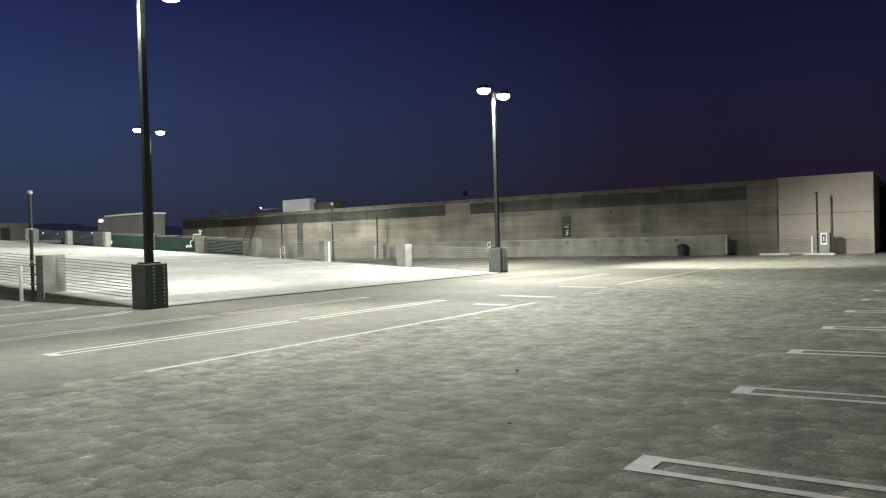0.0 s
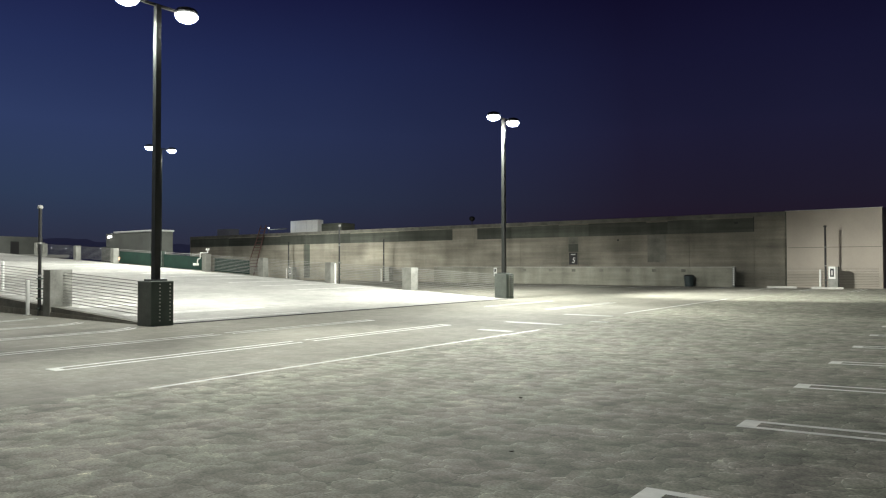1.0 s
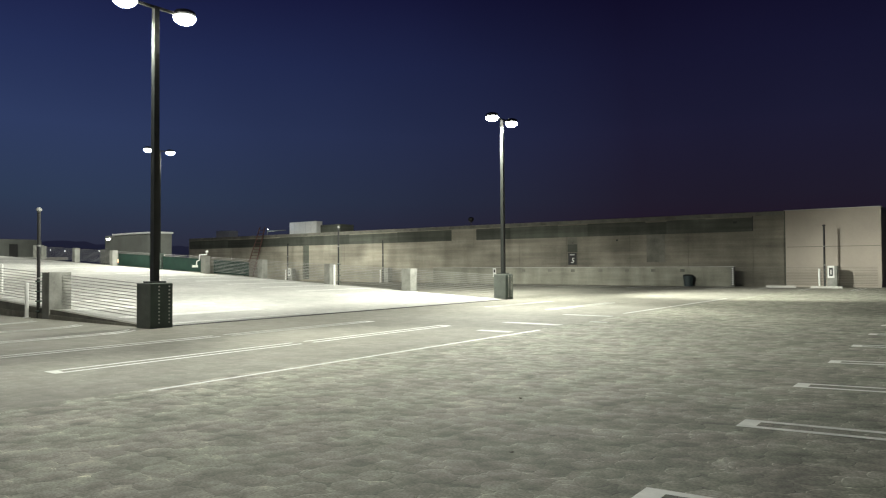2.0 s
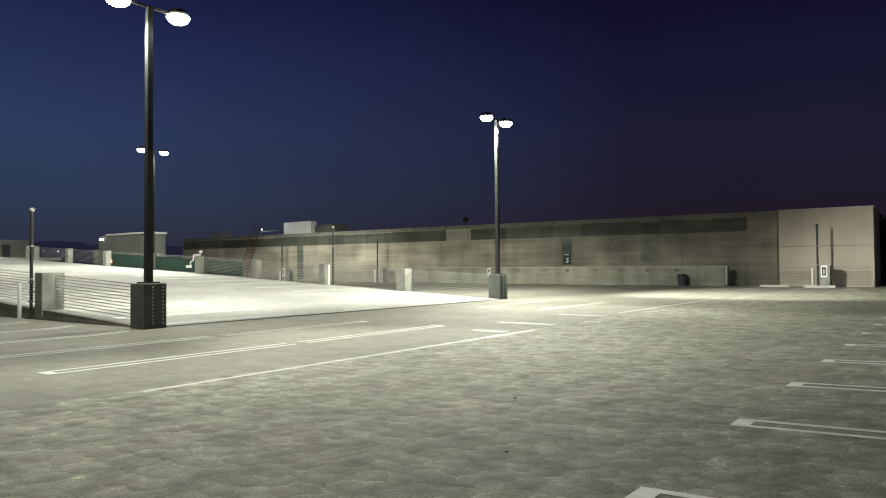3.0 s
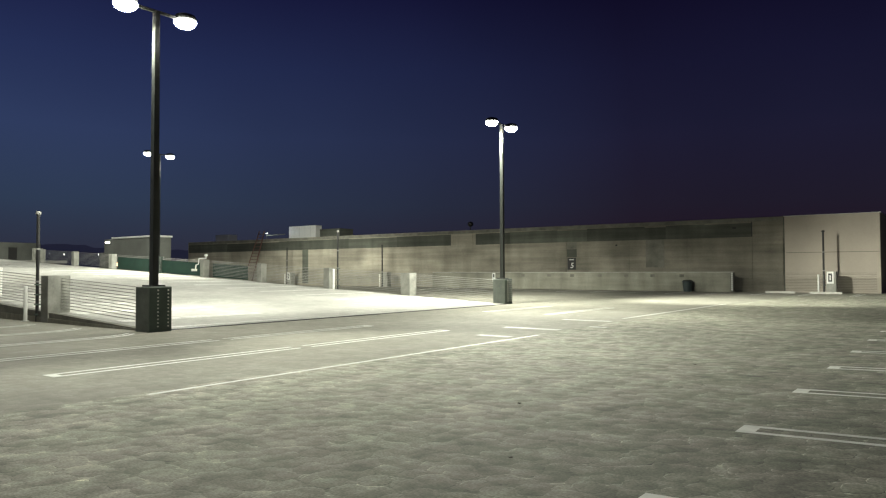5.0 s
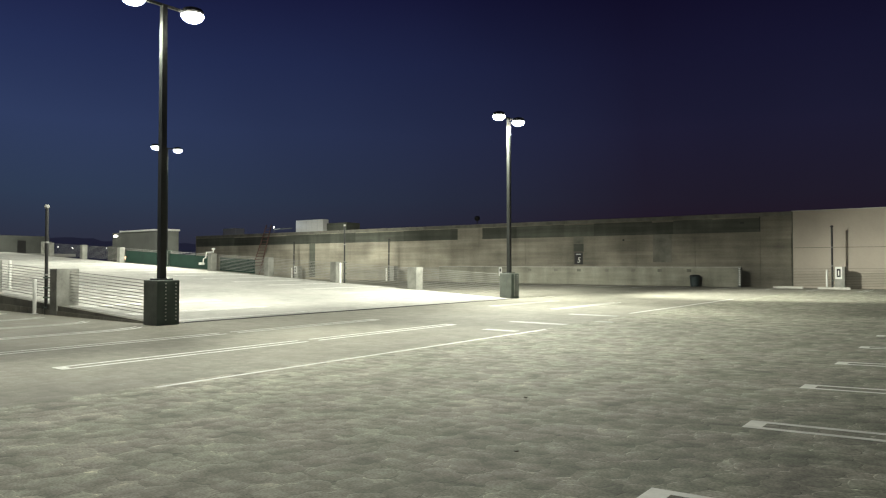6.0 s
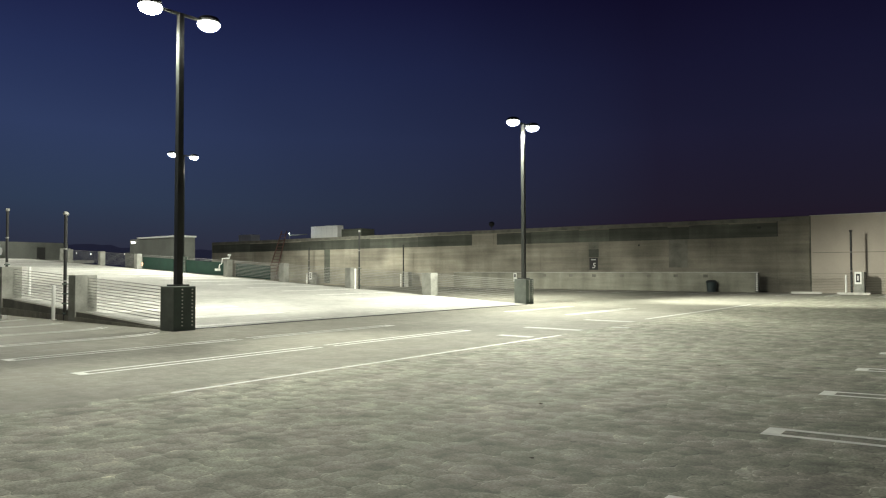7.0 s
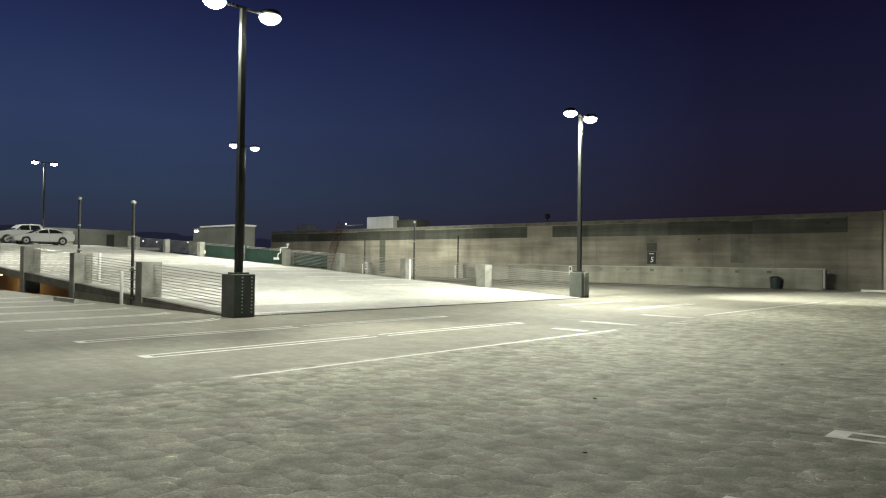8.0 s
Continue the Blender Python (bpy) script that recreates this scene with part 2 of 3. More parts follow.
M_ORANGE = material("lower_deck_concrete", (0.33, 0.30, 0.25), rough=0.9, vary=0.25, scale=0.6)


# ---- mesh helpers ----
def box_bm(x0, y0, z0, x1, y1, z1, bevel=0.0, bm=None):
    bm = bm or bmesh.new()
    made = bmesh.ops.create_cube(bm, size=1.0, matrix=Matrix.Translation(((x0 + x1) / 2, (y0 + y1) / 2, (z0 + z1) / 2))
                                 @ Matrix.Diagonal((abs(x1 - x0), abs(y1 - y0), abs(z1 - z0), 1)))
    if bevel:
        edges = list({e for v in made["verts"] for e in v.link_edges})
        bmesh.ops.bevel(bm, geom=edges, offset=bevel, segments=2, affect="EDGES", profile=0.5)
    return bm


def rod_bm(a, b, r, r2=None, sides=12, bm=None):
    bm = bm or bmesh.new()
    a, b = Vector(a), Vector(b)
    turn = (b - a).to_track_quat("Z", "Y").to_matrix().to_4x4()
    bmesh.ops.create_cone(bm, cap_ends=True, segments=sides, radius1=r, radius2=r if r2 is None else r2,
                          depth=(b - a).length, matrix=Matrix.Translation((a + b) / 2) @ turn)
    return bm


def lathe_bm(profile, sides=24, bm=None, at=(0, 0, 0)):
    bm = bm or bmesh.new()
    rings = []
    for r, z in profile:
        rings.append([bm.verts.new((at[0] + r * math.cos(2 * math.pi * i / sides), at[1] + r * math.sin(2 * math.pi * i / sides), at[2] + z))
                      for i in range(sides)])
    for lo, hi in zip(rings, rings[1:]):
        for i in range(sides):
            j = (i + 1) % sides
            bm.faces.new((lo[i], lo[j], hi[j], hi[i]))
    bm.faces.new(rings[-1])
    bm.faces.new(list(reversed(rings[0])))
    return bm


def prism_bm(outline, y0, y1, bm=None):
    """A side outline in x and z, drawn out along y."""
    bm = bm or bmesh.new()
    a = [bm.verts.new((x, y0, z)) for x, z in outline]
    b = [bm.verts.new((x, y1, z)) for x, z in outline]
    bm.faces.new(a)
    bm.faces.new(list(reversed(b)))
    for i in range(len(a)):
        j = (i + 1) % len(a)
        bm.faces.new((a[j], a[i], b[i], b[j]))
    bmesh.ops.recalc_face_normals(bm, faces=bm.faces)
    return bm


def part(name, bm, mat, parent=None, label="", smooth=False):
    me = bpy.data.meshes.new(name)
    bm.to_mesh(me)
    bm.free()
    me.materials.append(mat)
    if smooth:
        for p in me.polygons:
            p.use_smooth = True
    ob = new(name, me)
    if parent:
        ob.parent = parent
    if label:
        ob["label"] = label
    return ob


def thing(name, label, category, group="", at=(0, 0, 0), turn=0):
    ob = new(name)
    ob.matrix_basis = pose(*at, 0, 0, turn)
    return tagged(ob, label, category, group)


def structure(name, bm, mat, label, category):
    return tagged(part(name, bm, mat), label, category, "", "structure")


# ---- decks ----
bm = box_bm(-95, -14, -0.3, FENCE_X, NEAR_Y - 0.05, 0)
structure("floor_west", bm, M_SMOOTH, "grey smooth-floated concrete parking deck, worn", "deck")
structure("floor_middle", box_bm(FENCE_X, -14, -0.3, -8.3, 58, 0), M_SMOOTH, "grey smooth-floated concrete parking deck, worn", "deck")
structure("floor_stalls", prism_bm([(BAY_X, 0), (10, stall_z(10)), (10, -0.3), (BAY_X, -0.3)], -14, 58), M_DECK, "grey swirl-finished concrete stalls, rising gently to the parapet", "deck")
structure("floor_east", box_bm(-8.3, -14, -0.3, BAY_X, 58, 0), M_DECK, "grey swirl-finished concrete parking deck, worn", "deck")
structure("floor_north", box_bm(-95, FAR_Y + 0.05, -0.3, FENCE_X, WALL_Y, 0), M_SMOOTH, "grey concrete deck strip before the long wall", "deck")
TOP_Z = ramp_z(TOP_X)
bm = prism_bm([(FENCE_X - 0.03, 0.012), (TOP_X, TOP_Z), (-95, TOP_Z), (-95, TOP_Z - 0.28), (TOP_X, TOP_Z - 0.28), (FENCE_X - 5.0, -0.03), (FENCE_X - 0.03, -0.28)], NEAR_Y, FAR_Y)
structure("ramp", bm, M_RAMP, "pale bright concrete parking ramp rising gently", "ramp")
structure("upper_floor", box_bm(-95, FAR_Y, TOP_Z - 0.28, -76.0, 36, TOP_Z), M_RAMP, "pale concrete upper parking deck", "deck")
structure("joint", box_bm(FENCE_X - 0.09, NEAR_Y + 0.35, -0.02, FENCE_X + 0.05, FAR_Y - 0.35, 0.016), M_BLACK, "black rubber joint strip across the deck", "joint")
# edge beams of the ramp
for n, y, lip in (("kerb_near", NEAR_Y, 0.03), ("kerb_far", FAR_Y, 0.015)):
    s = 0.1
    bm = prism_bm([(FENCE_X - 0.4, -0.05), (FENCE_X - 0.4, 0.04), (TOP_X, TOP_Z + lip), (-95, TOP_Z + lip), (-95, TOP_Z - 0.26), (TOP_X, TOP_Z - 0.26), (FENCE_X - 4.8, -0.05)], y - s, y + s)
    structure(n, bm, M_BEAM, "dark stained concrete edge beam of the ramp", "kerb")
structure("upstand", prism_bm([(FENCE_X - 0.33, 0.0), (FENCE_X - 0.33, 0.03), (-27.75, 0.26), (-27.75, 0.0)], NEAR_Y - 0.13, NEAR_Y - 0.102), M_SMOOTH, "pale concrete upstand under the ramp edge", "kerb")
structure("lower_floor", box_bm(-95, NEAR_Y - 6, -3.4, FENCE_X, FAR_Y + 6, -3.2), M_ORANGE, "lower parking deck lit orange", "deck")
structure("lower_wall", prism_bm([(-95, -3.2), (-22, -3.2), (-22, -0.1), (TOP_X, TOP_Z - 0.31), (-95, TOP_Z - 0.31)], 13.0, 13.25), M_ORANGE, "concrete wall of the lower deck", "wall")
structure("ground", box_bm(-2500, -2500, -12.2, 2500, 2500, -12), M_NIGHT, "dark ground far below the deck", "ground")

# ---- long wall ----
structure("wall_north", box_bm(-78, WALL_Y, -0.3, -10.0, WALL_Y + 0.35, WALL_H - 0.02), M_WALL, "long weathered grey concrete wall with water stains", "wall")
structure("wall_panel", box_bm(-10.0, WALL_Y - 0.03, -0.3, -4.5, WALL_Y + 4.0, WALL_H - 0.03), M_PANEL, "cream painted wall block at the end of the concrete wall", "wall")
structure("parapet_east", box_bm(9.7, -14, 0.3, 10, 58, 1.55), M_POST, "plain concrete parapet", "wall")
structure("parapet_south", box_bm(-95, -14.3, 0, 10, -14, 1.1), M_POST, "plain concrete parapet", "wall")
structure("building_behind_wall", box_bm(-78, WALL_Y + 0.35, -12, -10, 75, WALL_H - 0.4), M_WALL, "flat roof of the building behind the wall", "building")


# ---- painted lines ----
def hairpin(x0, x1, y, along_y=False, z=lambda x: 0.0, gap=0.36, w=0.085, closed=True):
    """A stall divider of two stripes joined at the aisle end (at x0)."""
    bm = bmesh.new()
    def quad(a0, a1, b0, b1):
        pts = [(a0, b0), (a1, b0), (a1, b1), (a0, b1)]
        if along_y:
            pts = [(b, a) for a, b in pts]
        vs = [bm.verts.new((px, py, z(px) + (0.004 if z is not ramp_z else 0.018))) for px, py in pts]
        f = bm.faces.new(vs)
        if f.normal.z < 0:
            f.normal_flip()
    s = 1 if x1 > x0 else -1
    quad(x0, x1, y - gap / 2, y - gap / 2 + w)
    quad(x0, x1, y + gap / 2 - w, y + gap / 2)
    if closed:
        quad(x0, x0 + s * 0.16, y - gap / 2 + w, y + gap / 2 - w)
    bmesh.ops.recalc_face_normals(bm, faces=bm.faces)
    for f in bm.faces:
        if f.normal.z < 0:
            f.normal_flip()
    return tagged(part("stall_line", bm, M_PAINT), "worn white double stripe between parking stalls", "road marking", "stall lines", "structure")


def stripe(x0, y0, x1, y1, mat=M_PAINT, label="worn white painted stripe on the deck"):
    bm = bmesh.new()
    vs = [bm.verts.new(p) for p in ((x0, y0, 0.005), (x1, y0, 0.005), (x1, y1, 0.005), (x0, y1, 0.005))]
    bm.faces.new(vs)
    return tagged(part("stripe", bm, mat), label, "road marking", "", "structure")


for i in range(-3, 14):
    hairpin(-1.79, 3.3, 4.50 + STALL * i, z=stall_z)
for i in range(1, 3):
    hairpin(4.82, 9.5, -8.11 - STALL * i, along_y=True)


def bent_hairpin(x, y0):
    """A stall divider whose two stripes sweep aside before the fence."""
    way = [(0, 0), (0, 3.4), (-0.08, 3.8), (-0.25, 4.2), (-0.5, 4.5)]
    bm = bmesh.new()
    for off in (-0.18, 0.08):
        ring = [(bm.verts.new((x + dx + off, y0 + dy, 0.005)), bm.verts.new((x + dx + off + 0.1, y0 + dy, 0.005))) for dx, dy in way]
        for (a, b), (c, d) in zip(ring, ring[1:]):
            bm.faces.new((a, b, d, c))
    return tagged(part("stall_line", bm, M_PAINT), "worn white double stripe bending aside before the fence", "road marking", "stall lines", "structure")


for i in range(3, 9):
    bent_hairpin(-8.11 - STALL * i, 4.82)
for i in range(1, 3):
    hairpin(14.45, 9.8, -8.11 - STALL * i, along_y=True)
stripe(-8.15, 4.82, -8.06, 14.6)
stripe(-8.74, 21.0, -8.65, 32.5)
hairpin(21.5, 26.8, -11.6, along_y=True)
hairpin(21.7, 26.6, -14.25, along_y=True)
stripe(-10.0, 15.98, -8.36, 16.28, M_FAINT)
stripe(-10.06, 19.5, -8.5, 19.8, M_FAINT)
stripe(-9.3, 13.7, -8.4, 13.95, M_FAINT)
stripe(-8.2, 17.4, -7.7, 17.65, M_FAINT)
for i in range(0, 13):
    hairpin(44.9, 49.8, -5.3 - STALL * i, along_y=True)
hairpin(15.2, 10.5, -17.0, along_y=True, z=ramp_z, gap=0.2, w=0.09)
for i in range(0, 16):
    hairpin(15.2, 10.4, -18.9 - STALL * i, along_y=True, z=ramp_z, gap=0.44, w=0.19)
    hairpin(21.8, 26.8, -19.3 - STALL * i, along_y=True, z=ramp_z, gap=0.44, w=0.19)


# ---- lamp posts ----
def lamp_post(x, y, z, watts, throws=(), group="twin lamp posts"):
    """throws: (watts, target, cone) of the forward-throw optics in both heads."""
    t = thing("street_lamp", "tall dark twin-headed parking lamp on a concrete base, lit", "street lamp", group, (x, y, z))
    h = 8.15
    base = part("base", box_bm(-0.31, -0.31, -0.3, 0.31, 0.31, 1.13, 0.02), M_BASE, t, "square concrete base")
    part("base_plate", box_bm(-0.2, -0.2, 1.13, 0.2, 0.2, 1.17, 0.006), M_POLE, t)
    bm = bmesh.new()
    bmesh.ops.create_cone(bm, cap_ends=True, segments=4, radius1=0.115, radius2=0.095, depth=h - 1.17, matrix=Matrix.Translation((0, 0, (h + 1.17) / 2)) @ pose(0, 0, 0, 0, 0, 45))
    part("pole", bm, M_POLE, t)
    part("arm", box_bm(-0.035, -0.6, h - 0.03, 0.035, 0.6, h + 0.04, 0.008), M_POLE, t)
    for s in (-1, 1):
        bm = lathe_bm([(0.16, 0.0), (0.27, 0.02), (0.29, 0.07), (0.25, 0.15), (0.12, 0.2)], 24, None, (0, 0.83 * s, h - 0.02))
        head = part("lamp_head", bm, M_POLE, t, smooth=False)
        # lens bowl deepened to stand in for the bloom around the lamp
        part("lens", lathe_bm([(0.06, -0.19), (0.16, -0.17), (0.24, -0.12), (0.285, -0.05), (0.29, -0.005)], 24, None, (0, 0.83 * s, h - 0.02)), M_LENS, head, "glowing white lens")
        lamp = bpy.data.lights.new("lamp", "SPOT")       # a cut-off head: nothing above its rim
        lamp.energy, lamp.color, lamp.shadow_soft_size = watts, LAMP_COLOUR, 0.16
        lamp.spot_size, lamp.spot_blend = radians(172), 0.22
        new("lamp_light", lamp).matrix_basis = look((x, y + 0.83 * s, z + h - 0.3), (x + 0.01, y + 0.83 * s, z))
        for power, target, cone in throws:
            throw = bpy.data.lights.new("throw", "SPOT")
            throw.energy, throw.color, throw.shadow_soft_size = power, LAMP_COLOUR, 0.16
            throw.spot_size, throw.spot_blend = radians(cone), 0.9
            new("throw_light", throw).matrix_basis = look((x, y + 0.83 * s, z + h - 0.6), target)
    # dark sheet laid over the east face as its shade
    part("unlit_side", box_bm(0.311, -0.3, 0.0, 0.319, 0.3, 1.1), M_SHADE_CLAMP, base, "dark sheet standing for the unlit side")
    # cable anchors on the side of the base
    for col in (-0.08, 0.2):
        for k in range(11):
            part("anchor", rod_bm((0.319, col, 0.14 + 0.09 * k), (0.345, col, 0.14 + 0.09 * k), 0.018, sides=8), M_WHITE, base)
    return t


P3 = FENCE_X - 5 * BAY
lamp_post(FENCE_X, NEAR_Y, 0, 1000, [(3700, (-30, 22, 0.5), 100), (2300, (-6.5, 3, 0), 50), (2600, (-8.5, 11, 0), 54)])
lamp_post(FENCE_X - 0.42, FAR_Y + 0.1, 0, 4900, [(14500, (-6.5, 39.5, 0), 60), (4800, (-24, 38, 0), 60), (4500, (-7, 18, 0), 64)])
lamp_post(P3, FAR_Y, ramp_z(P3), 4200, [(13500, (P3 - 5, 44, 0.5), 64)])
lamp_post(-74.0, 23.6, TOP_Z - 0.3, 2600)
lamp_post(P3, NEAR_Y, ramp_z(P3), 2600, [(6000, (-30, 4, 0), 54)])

# sodium lamp on the lower deck
t = thing("lower_lamp", "orange sodium lamp of the lower deck", "lamp", "", (-43, 11.6, 0.55))
part("housing", box_bm(-0.3, -0.15, 0, 0.3, 0.15, 0.14, 0.02), M_METAL, t)
part("lens", box_bm(-0.26, -0.12, -0.05, 0.26, 0.12, 0.0, 0.01), M_RED, t)
sod = bpy.data.lights.new("sodium", "POINT")
sod.energy, sod.color, sod.shadow_soft_size = 110, (1.0, 0.55, 0.16), 0.2
new("sodium_light", sod).location = (-43, 11.6, 0.25)


# ---- fences ----
def fence(name, y, xs, group):
    t = thing(name, "horizontal galvanised cable fence between concrete posts", "fence", group)
    for a, b in zip(xs, xs[1:]):
        for k in range(11):  # eleven strands a bay
            za, zb = ramp_z(a) + 0.16 + 0.088 * k, ramp_z(b) + 0.16 + 0.088 * k
            part("cable", rod_bm((a, y, za), (b, y, zb), 0.011, sides=6), M_CABLE, t)
    return t


def post(x, y, zb, zt, group="concrete fence posts", w=0.38, d=0.38, label="square weathered concrete fence post"):
    t = thing("fence_post", label, "post", group, (x, y, zb))
    part("shaft", box_bm(-w, -d, -0.05, w, d, zt - zb, 0.018), M_POST, t)
    return t


XS = [FENCE_X - BAY * i for i in range(0, 9)]
for i, x in enumerate(XS):
    if i not in (0, 5):
        post(x - 0.03, NEAR_Y + 0.19, 0, ramp_z(x) + 1.12, w=0.23, d=0.33)
    if i not in (0, 5):
        post(x - 0.14, FAR_Y - 0.11, 0, ramp_z(x) + 1.12, w=0.29 if i == 1 else 0.21, d=0.27 if i == 1 else 0.2)
fence("cable_fence", NEAR_Y + 0.25, XS, "ramp fences")
fence("cable_fence", FAR_Y + 0.15, XS, "ramp fences")


# ---- standpipes and bollards ----
def standpipe(x, y, z, h, lit=True, r=0.06):
    t = thing("standpipe", "black vent pipe with pale collar bands", "pipe", "vent pipes", (x, y, z))
    part("pipe", rod_bm((0, 0, 0), (0, 0, h), r, sides=16), M_BLACK, t, smooth=False)
    part("cap", lathe_bm([(r, 0), (r * 1.6, 0.03), (r * 1.6, 0.09), (r, 0.12)], 16, None, (0, 0, h - 0.06)), M_CABLE if lit else M_BLACK, t)
    for zz in (h * 0.36, h * 0.66):
        part("collar", rod_bm((0, 0, zz), (0, 0, zz + 0.05), r + 0.01, sides=16), M_CABLE, t)
    for zz in (0.2, 0.5, 0.8, 1.1):
        part("clamp", box_bm(-0.02, -0.085, zz, 0.09, 0.075, zz + 0.04, 0.005), M_SHADE_CLAMP, t)
    return t


def bollard(x, y, z, h=1.08):
    t = thing("bollard", "slim white painted steel bollard", "bollard", "white bollards", (x, y, z))
    part("tube", lathe_bm([(0.055, 0), (0.055, h - 0.03), (0.04, h)], 14), M_WHITE, t)
    part("foot", lathe_bm([(0.11, 0), (0.11, 0.015), (0.06, 0.02)], 14), M_WHITE, t)
    return t


standpipe(-22.75, 9.9, 0, 3.3, True, 0.048)
standpipe(-29.6, 10.75, ramp_z(-29.6), 3.2, True, 0.048)
bollard(-23.25, 9.78, 0, 1.08)
standpipe(-27.0, 26.85, ramp_z(-27), 3.1, True, 0.04)
bollard(-27.15, 26.7, ramp_z(-27), 1.1)
bollard(-28.7, 11.2, ramp_z(-28.7))


# ---- rail along the long wall ----
structure("low_wall", box_bm(-38.6, RAIL_Y, 0, -12.9, RAIL_Y + 0.25, 1.35, 0.015), M_WALL_MID, "low weathered concrete barrier before the long wall", "wall")
t = thing("wall_rail", "dark horizontal cable rail along the long wall", "fence", "", (0, 0, 0))
for k in range(12):
    z = 0.18 + 0.1 * k
    part("cable", rod_bm((-12.9, RAIL_Y + 0.12, z), (-4.6, RAIL_Y + 0.12, z), 0.01, sides=6), M_BEAM, t)
    part("cable", rod_bm((-78, RAIL_Y + 0.12, z), (-38.6, RAIL_Y + 0.12, z), 0.01, sides=6), M_CABLE, t)
for x in (-7.03, -44.1, -57.5):
    post(x, RAIL_Y + 0.12, 0, 1.38, "concrete posts by the wall", 0.28, 0.28)
    standpipe(x - 0.42, RAIL_Y - 0.08, 0, 3.92, False)
    bollard(x - 0.72, RAIL_Y - 0.1, 0, 1.2)
    if x == -44.1:
        continue
    s = thing("notice_sign", "white notice sign with black symbol on a post", "sign", "post signs", (x - 0.05, RAIL_Y - 0.2, 0.62))
    part("plate", box_bm(-0.19, -0.012, 0, 0.19, 0.008, 0.76, 0.004), M_WHITE, s)
    part("symbol", box_bm(-0.11, -0.018, 0.12, 0.11, -0.013, 0.64, 0.002), M_BLACK, s, "black bars")
    part("symbol_bar", box_bm(-0.03, -0.024, 0.22, 0.03, -0.019, 0.52, 0.002), M_WHITE, s)


# ---- far things, bin, wheel stops ----
def wheel_stop(x, y, turn=0, length=1.75):
    t = thing("wheel_stop", "low pale concrete wheel stop on the deck", "wheel stop", "wheel stops", (x, y, 0), turn)
    part("block", prism_bm([(-0.09, 0), (0.09, 0), (0.06, 0.13), (-0.06, 0.13)], -length / 2, length / 2), M_STOP, t)
    return t


wheel_stop(-9.85, 49.4, 90)
wheel_stop(-7.2, 49.1, 90)
wheel_stop(-25.7, 8.95, 90, 1.9)

t = thing("litter_bin", "dark plastic litter bin beside the low wall", "bin", "", (-15.85, 49.75, 0))
part("body", lathe_bm([(0.27, 0), (0.29, 0.03), (0.34, 0.62), (0.35, 0.66)], 24), M_BIN, t)
part("rim", lathe_bm([(0.355, 0.64), (0.37, 0.66), (0.37, 0.71), (0.345, 0.73)], 24), M_BIN, t)
part("lid", lathe_bm([(0.345, 0.73), (0.30, 0.79), (0.16, 0.83)], 24), M_BLACK, t)


# ---- bands, seams and recesses of the long wall ----
def wall_patch(x0, x1, z0, z1, mat, name, label, proud=0.02):
    return structure(name, box_bm(x0, WALL_Y - proud, z0, x1, WALL_Y - 0.002, z1), mat, label, "wall")


COURSE = 3.76                                    # the lower pour stands proud of the band above it
JOINTS = (-77.9, -69.45, -63.2, -57.25, -56.25, -51.0, -46.3, -41.2, -36.95, -35.3, -30.5, -26.1, -25.15, -20.8, -16.4, -12.0, -10.06)
for x0, x1 in zip(JOINTS, JOINTS[1:]):
    if x1 - x0 > 1.2:
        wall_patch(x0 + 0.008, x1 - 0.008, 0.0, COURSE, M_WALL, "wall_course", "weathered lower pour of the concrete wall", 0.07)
for x0, x1, z1 in ((-77.9, -70.2, 4.76), (-70.2, -61.0, 4.7), (-61.0, -50.4, 4.76), (-50.4, -44.0, 4.72), (-44.0, -37.6, 4.76), (-34.9, -31.4, 4.74), (-31.4, -26.9, 4.76),
                   (-26.9, -24.3, 4.7), (-24.3, -19.6, 4.76), (-19.6, -18.0, 4.66), (-18.0, -15.2, 4.76), (-15.2, -12.05, 4.72)):
    wall_patch(x0, x1, COURSE + 0.01, z1, M_BAND, "wall_band", "darker damp-stained band along the top of the wall", 0.012)
wall_patch(-37.0, -35.25, COURSE + 0.01, 4.77, M_WALL, "wall_pier", "paler concrete pier head in the damp band", 0.06)
wall_patch(-36.15, -35.3, 1.45, COURSE, M_BAND, "wall_recess", "dark narrow recess strip in the wall")
wall_patch(-36.93, -36.16, 0.0, COURSE, M_WALL, "wall_course", "narrow concrete pier beside the recess", 0.05)
wall_patch(-57.2, -56.3, 0.2, COURSE, M_BAND, "wall_recess", "dark narrow recess strip in the wall")
wall_patch(-26.05, -25.2, 2.56, 3.2, M_BAND, "wall_recess", "dark strip above the level sign")
wall_patch(-26.05, -25.2, 3.22, COURSE - 0.02, M_BEAM, "wall_recess", "grimy patch above the level sign")
wall_patch(-26.08, -25.17, 0.0, 2.54, M_WALL, "wall_course", "narrow pour below the level sign", 0.06)
structure("damp_patch", box_bm(-19.5, WALL_Y - 0.076, 1.7, -18.1, WALL_Y - 0.0715, COURSE - 0.01), M_BEAM, "tall dark damp patch on the wall", "stain")
structure("wall_vent", box_bm(-21.9, WALL_Y - 0.085, 3.35, -21.75, WALL_Y - 0.0715, 3.47), M_BLACK, "small black vent in the wall", "vent")
structure("wall_slot", box_bm(-12.06, WALL_Y - 0.02, COURSE + 0.02, -12.0, WALL_Y - 0.003, 5.0), M_BLACK, "dark vertical slot near the wall top", "joint")
structure("wall_vent", box_bm(-13.3, WALL_Y - 0.03, 4.35, -13.05, WALL_Y - 0.013, 4.5), M_BLACK, "small black vent in the wall", "vent")
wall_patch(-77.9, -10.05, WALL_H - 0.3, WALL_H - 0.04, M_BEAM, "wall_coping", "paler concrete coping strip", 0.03)
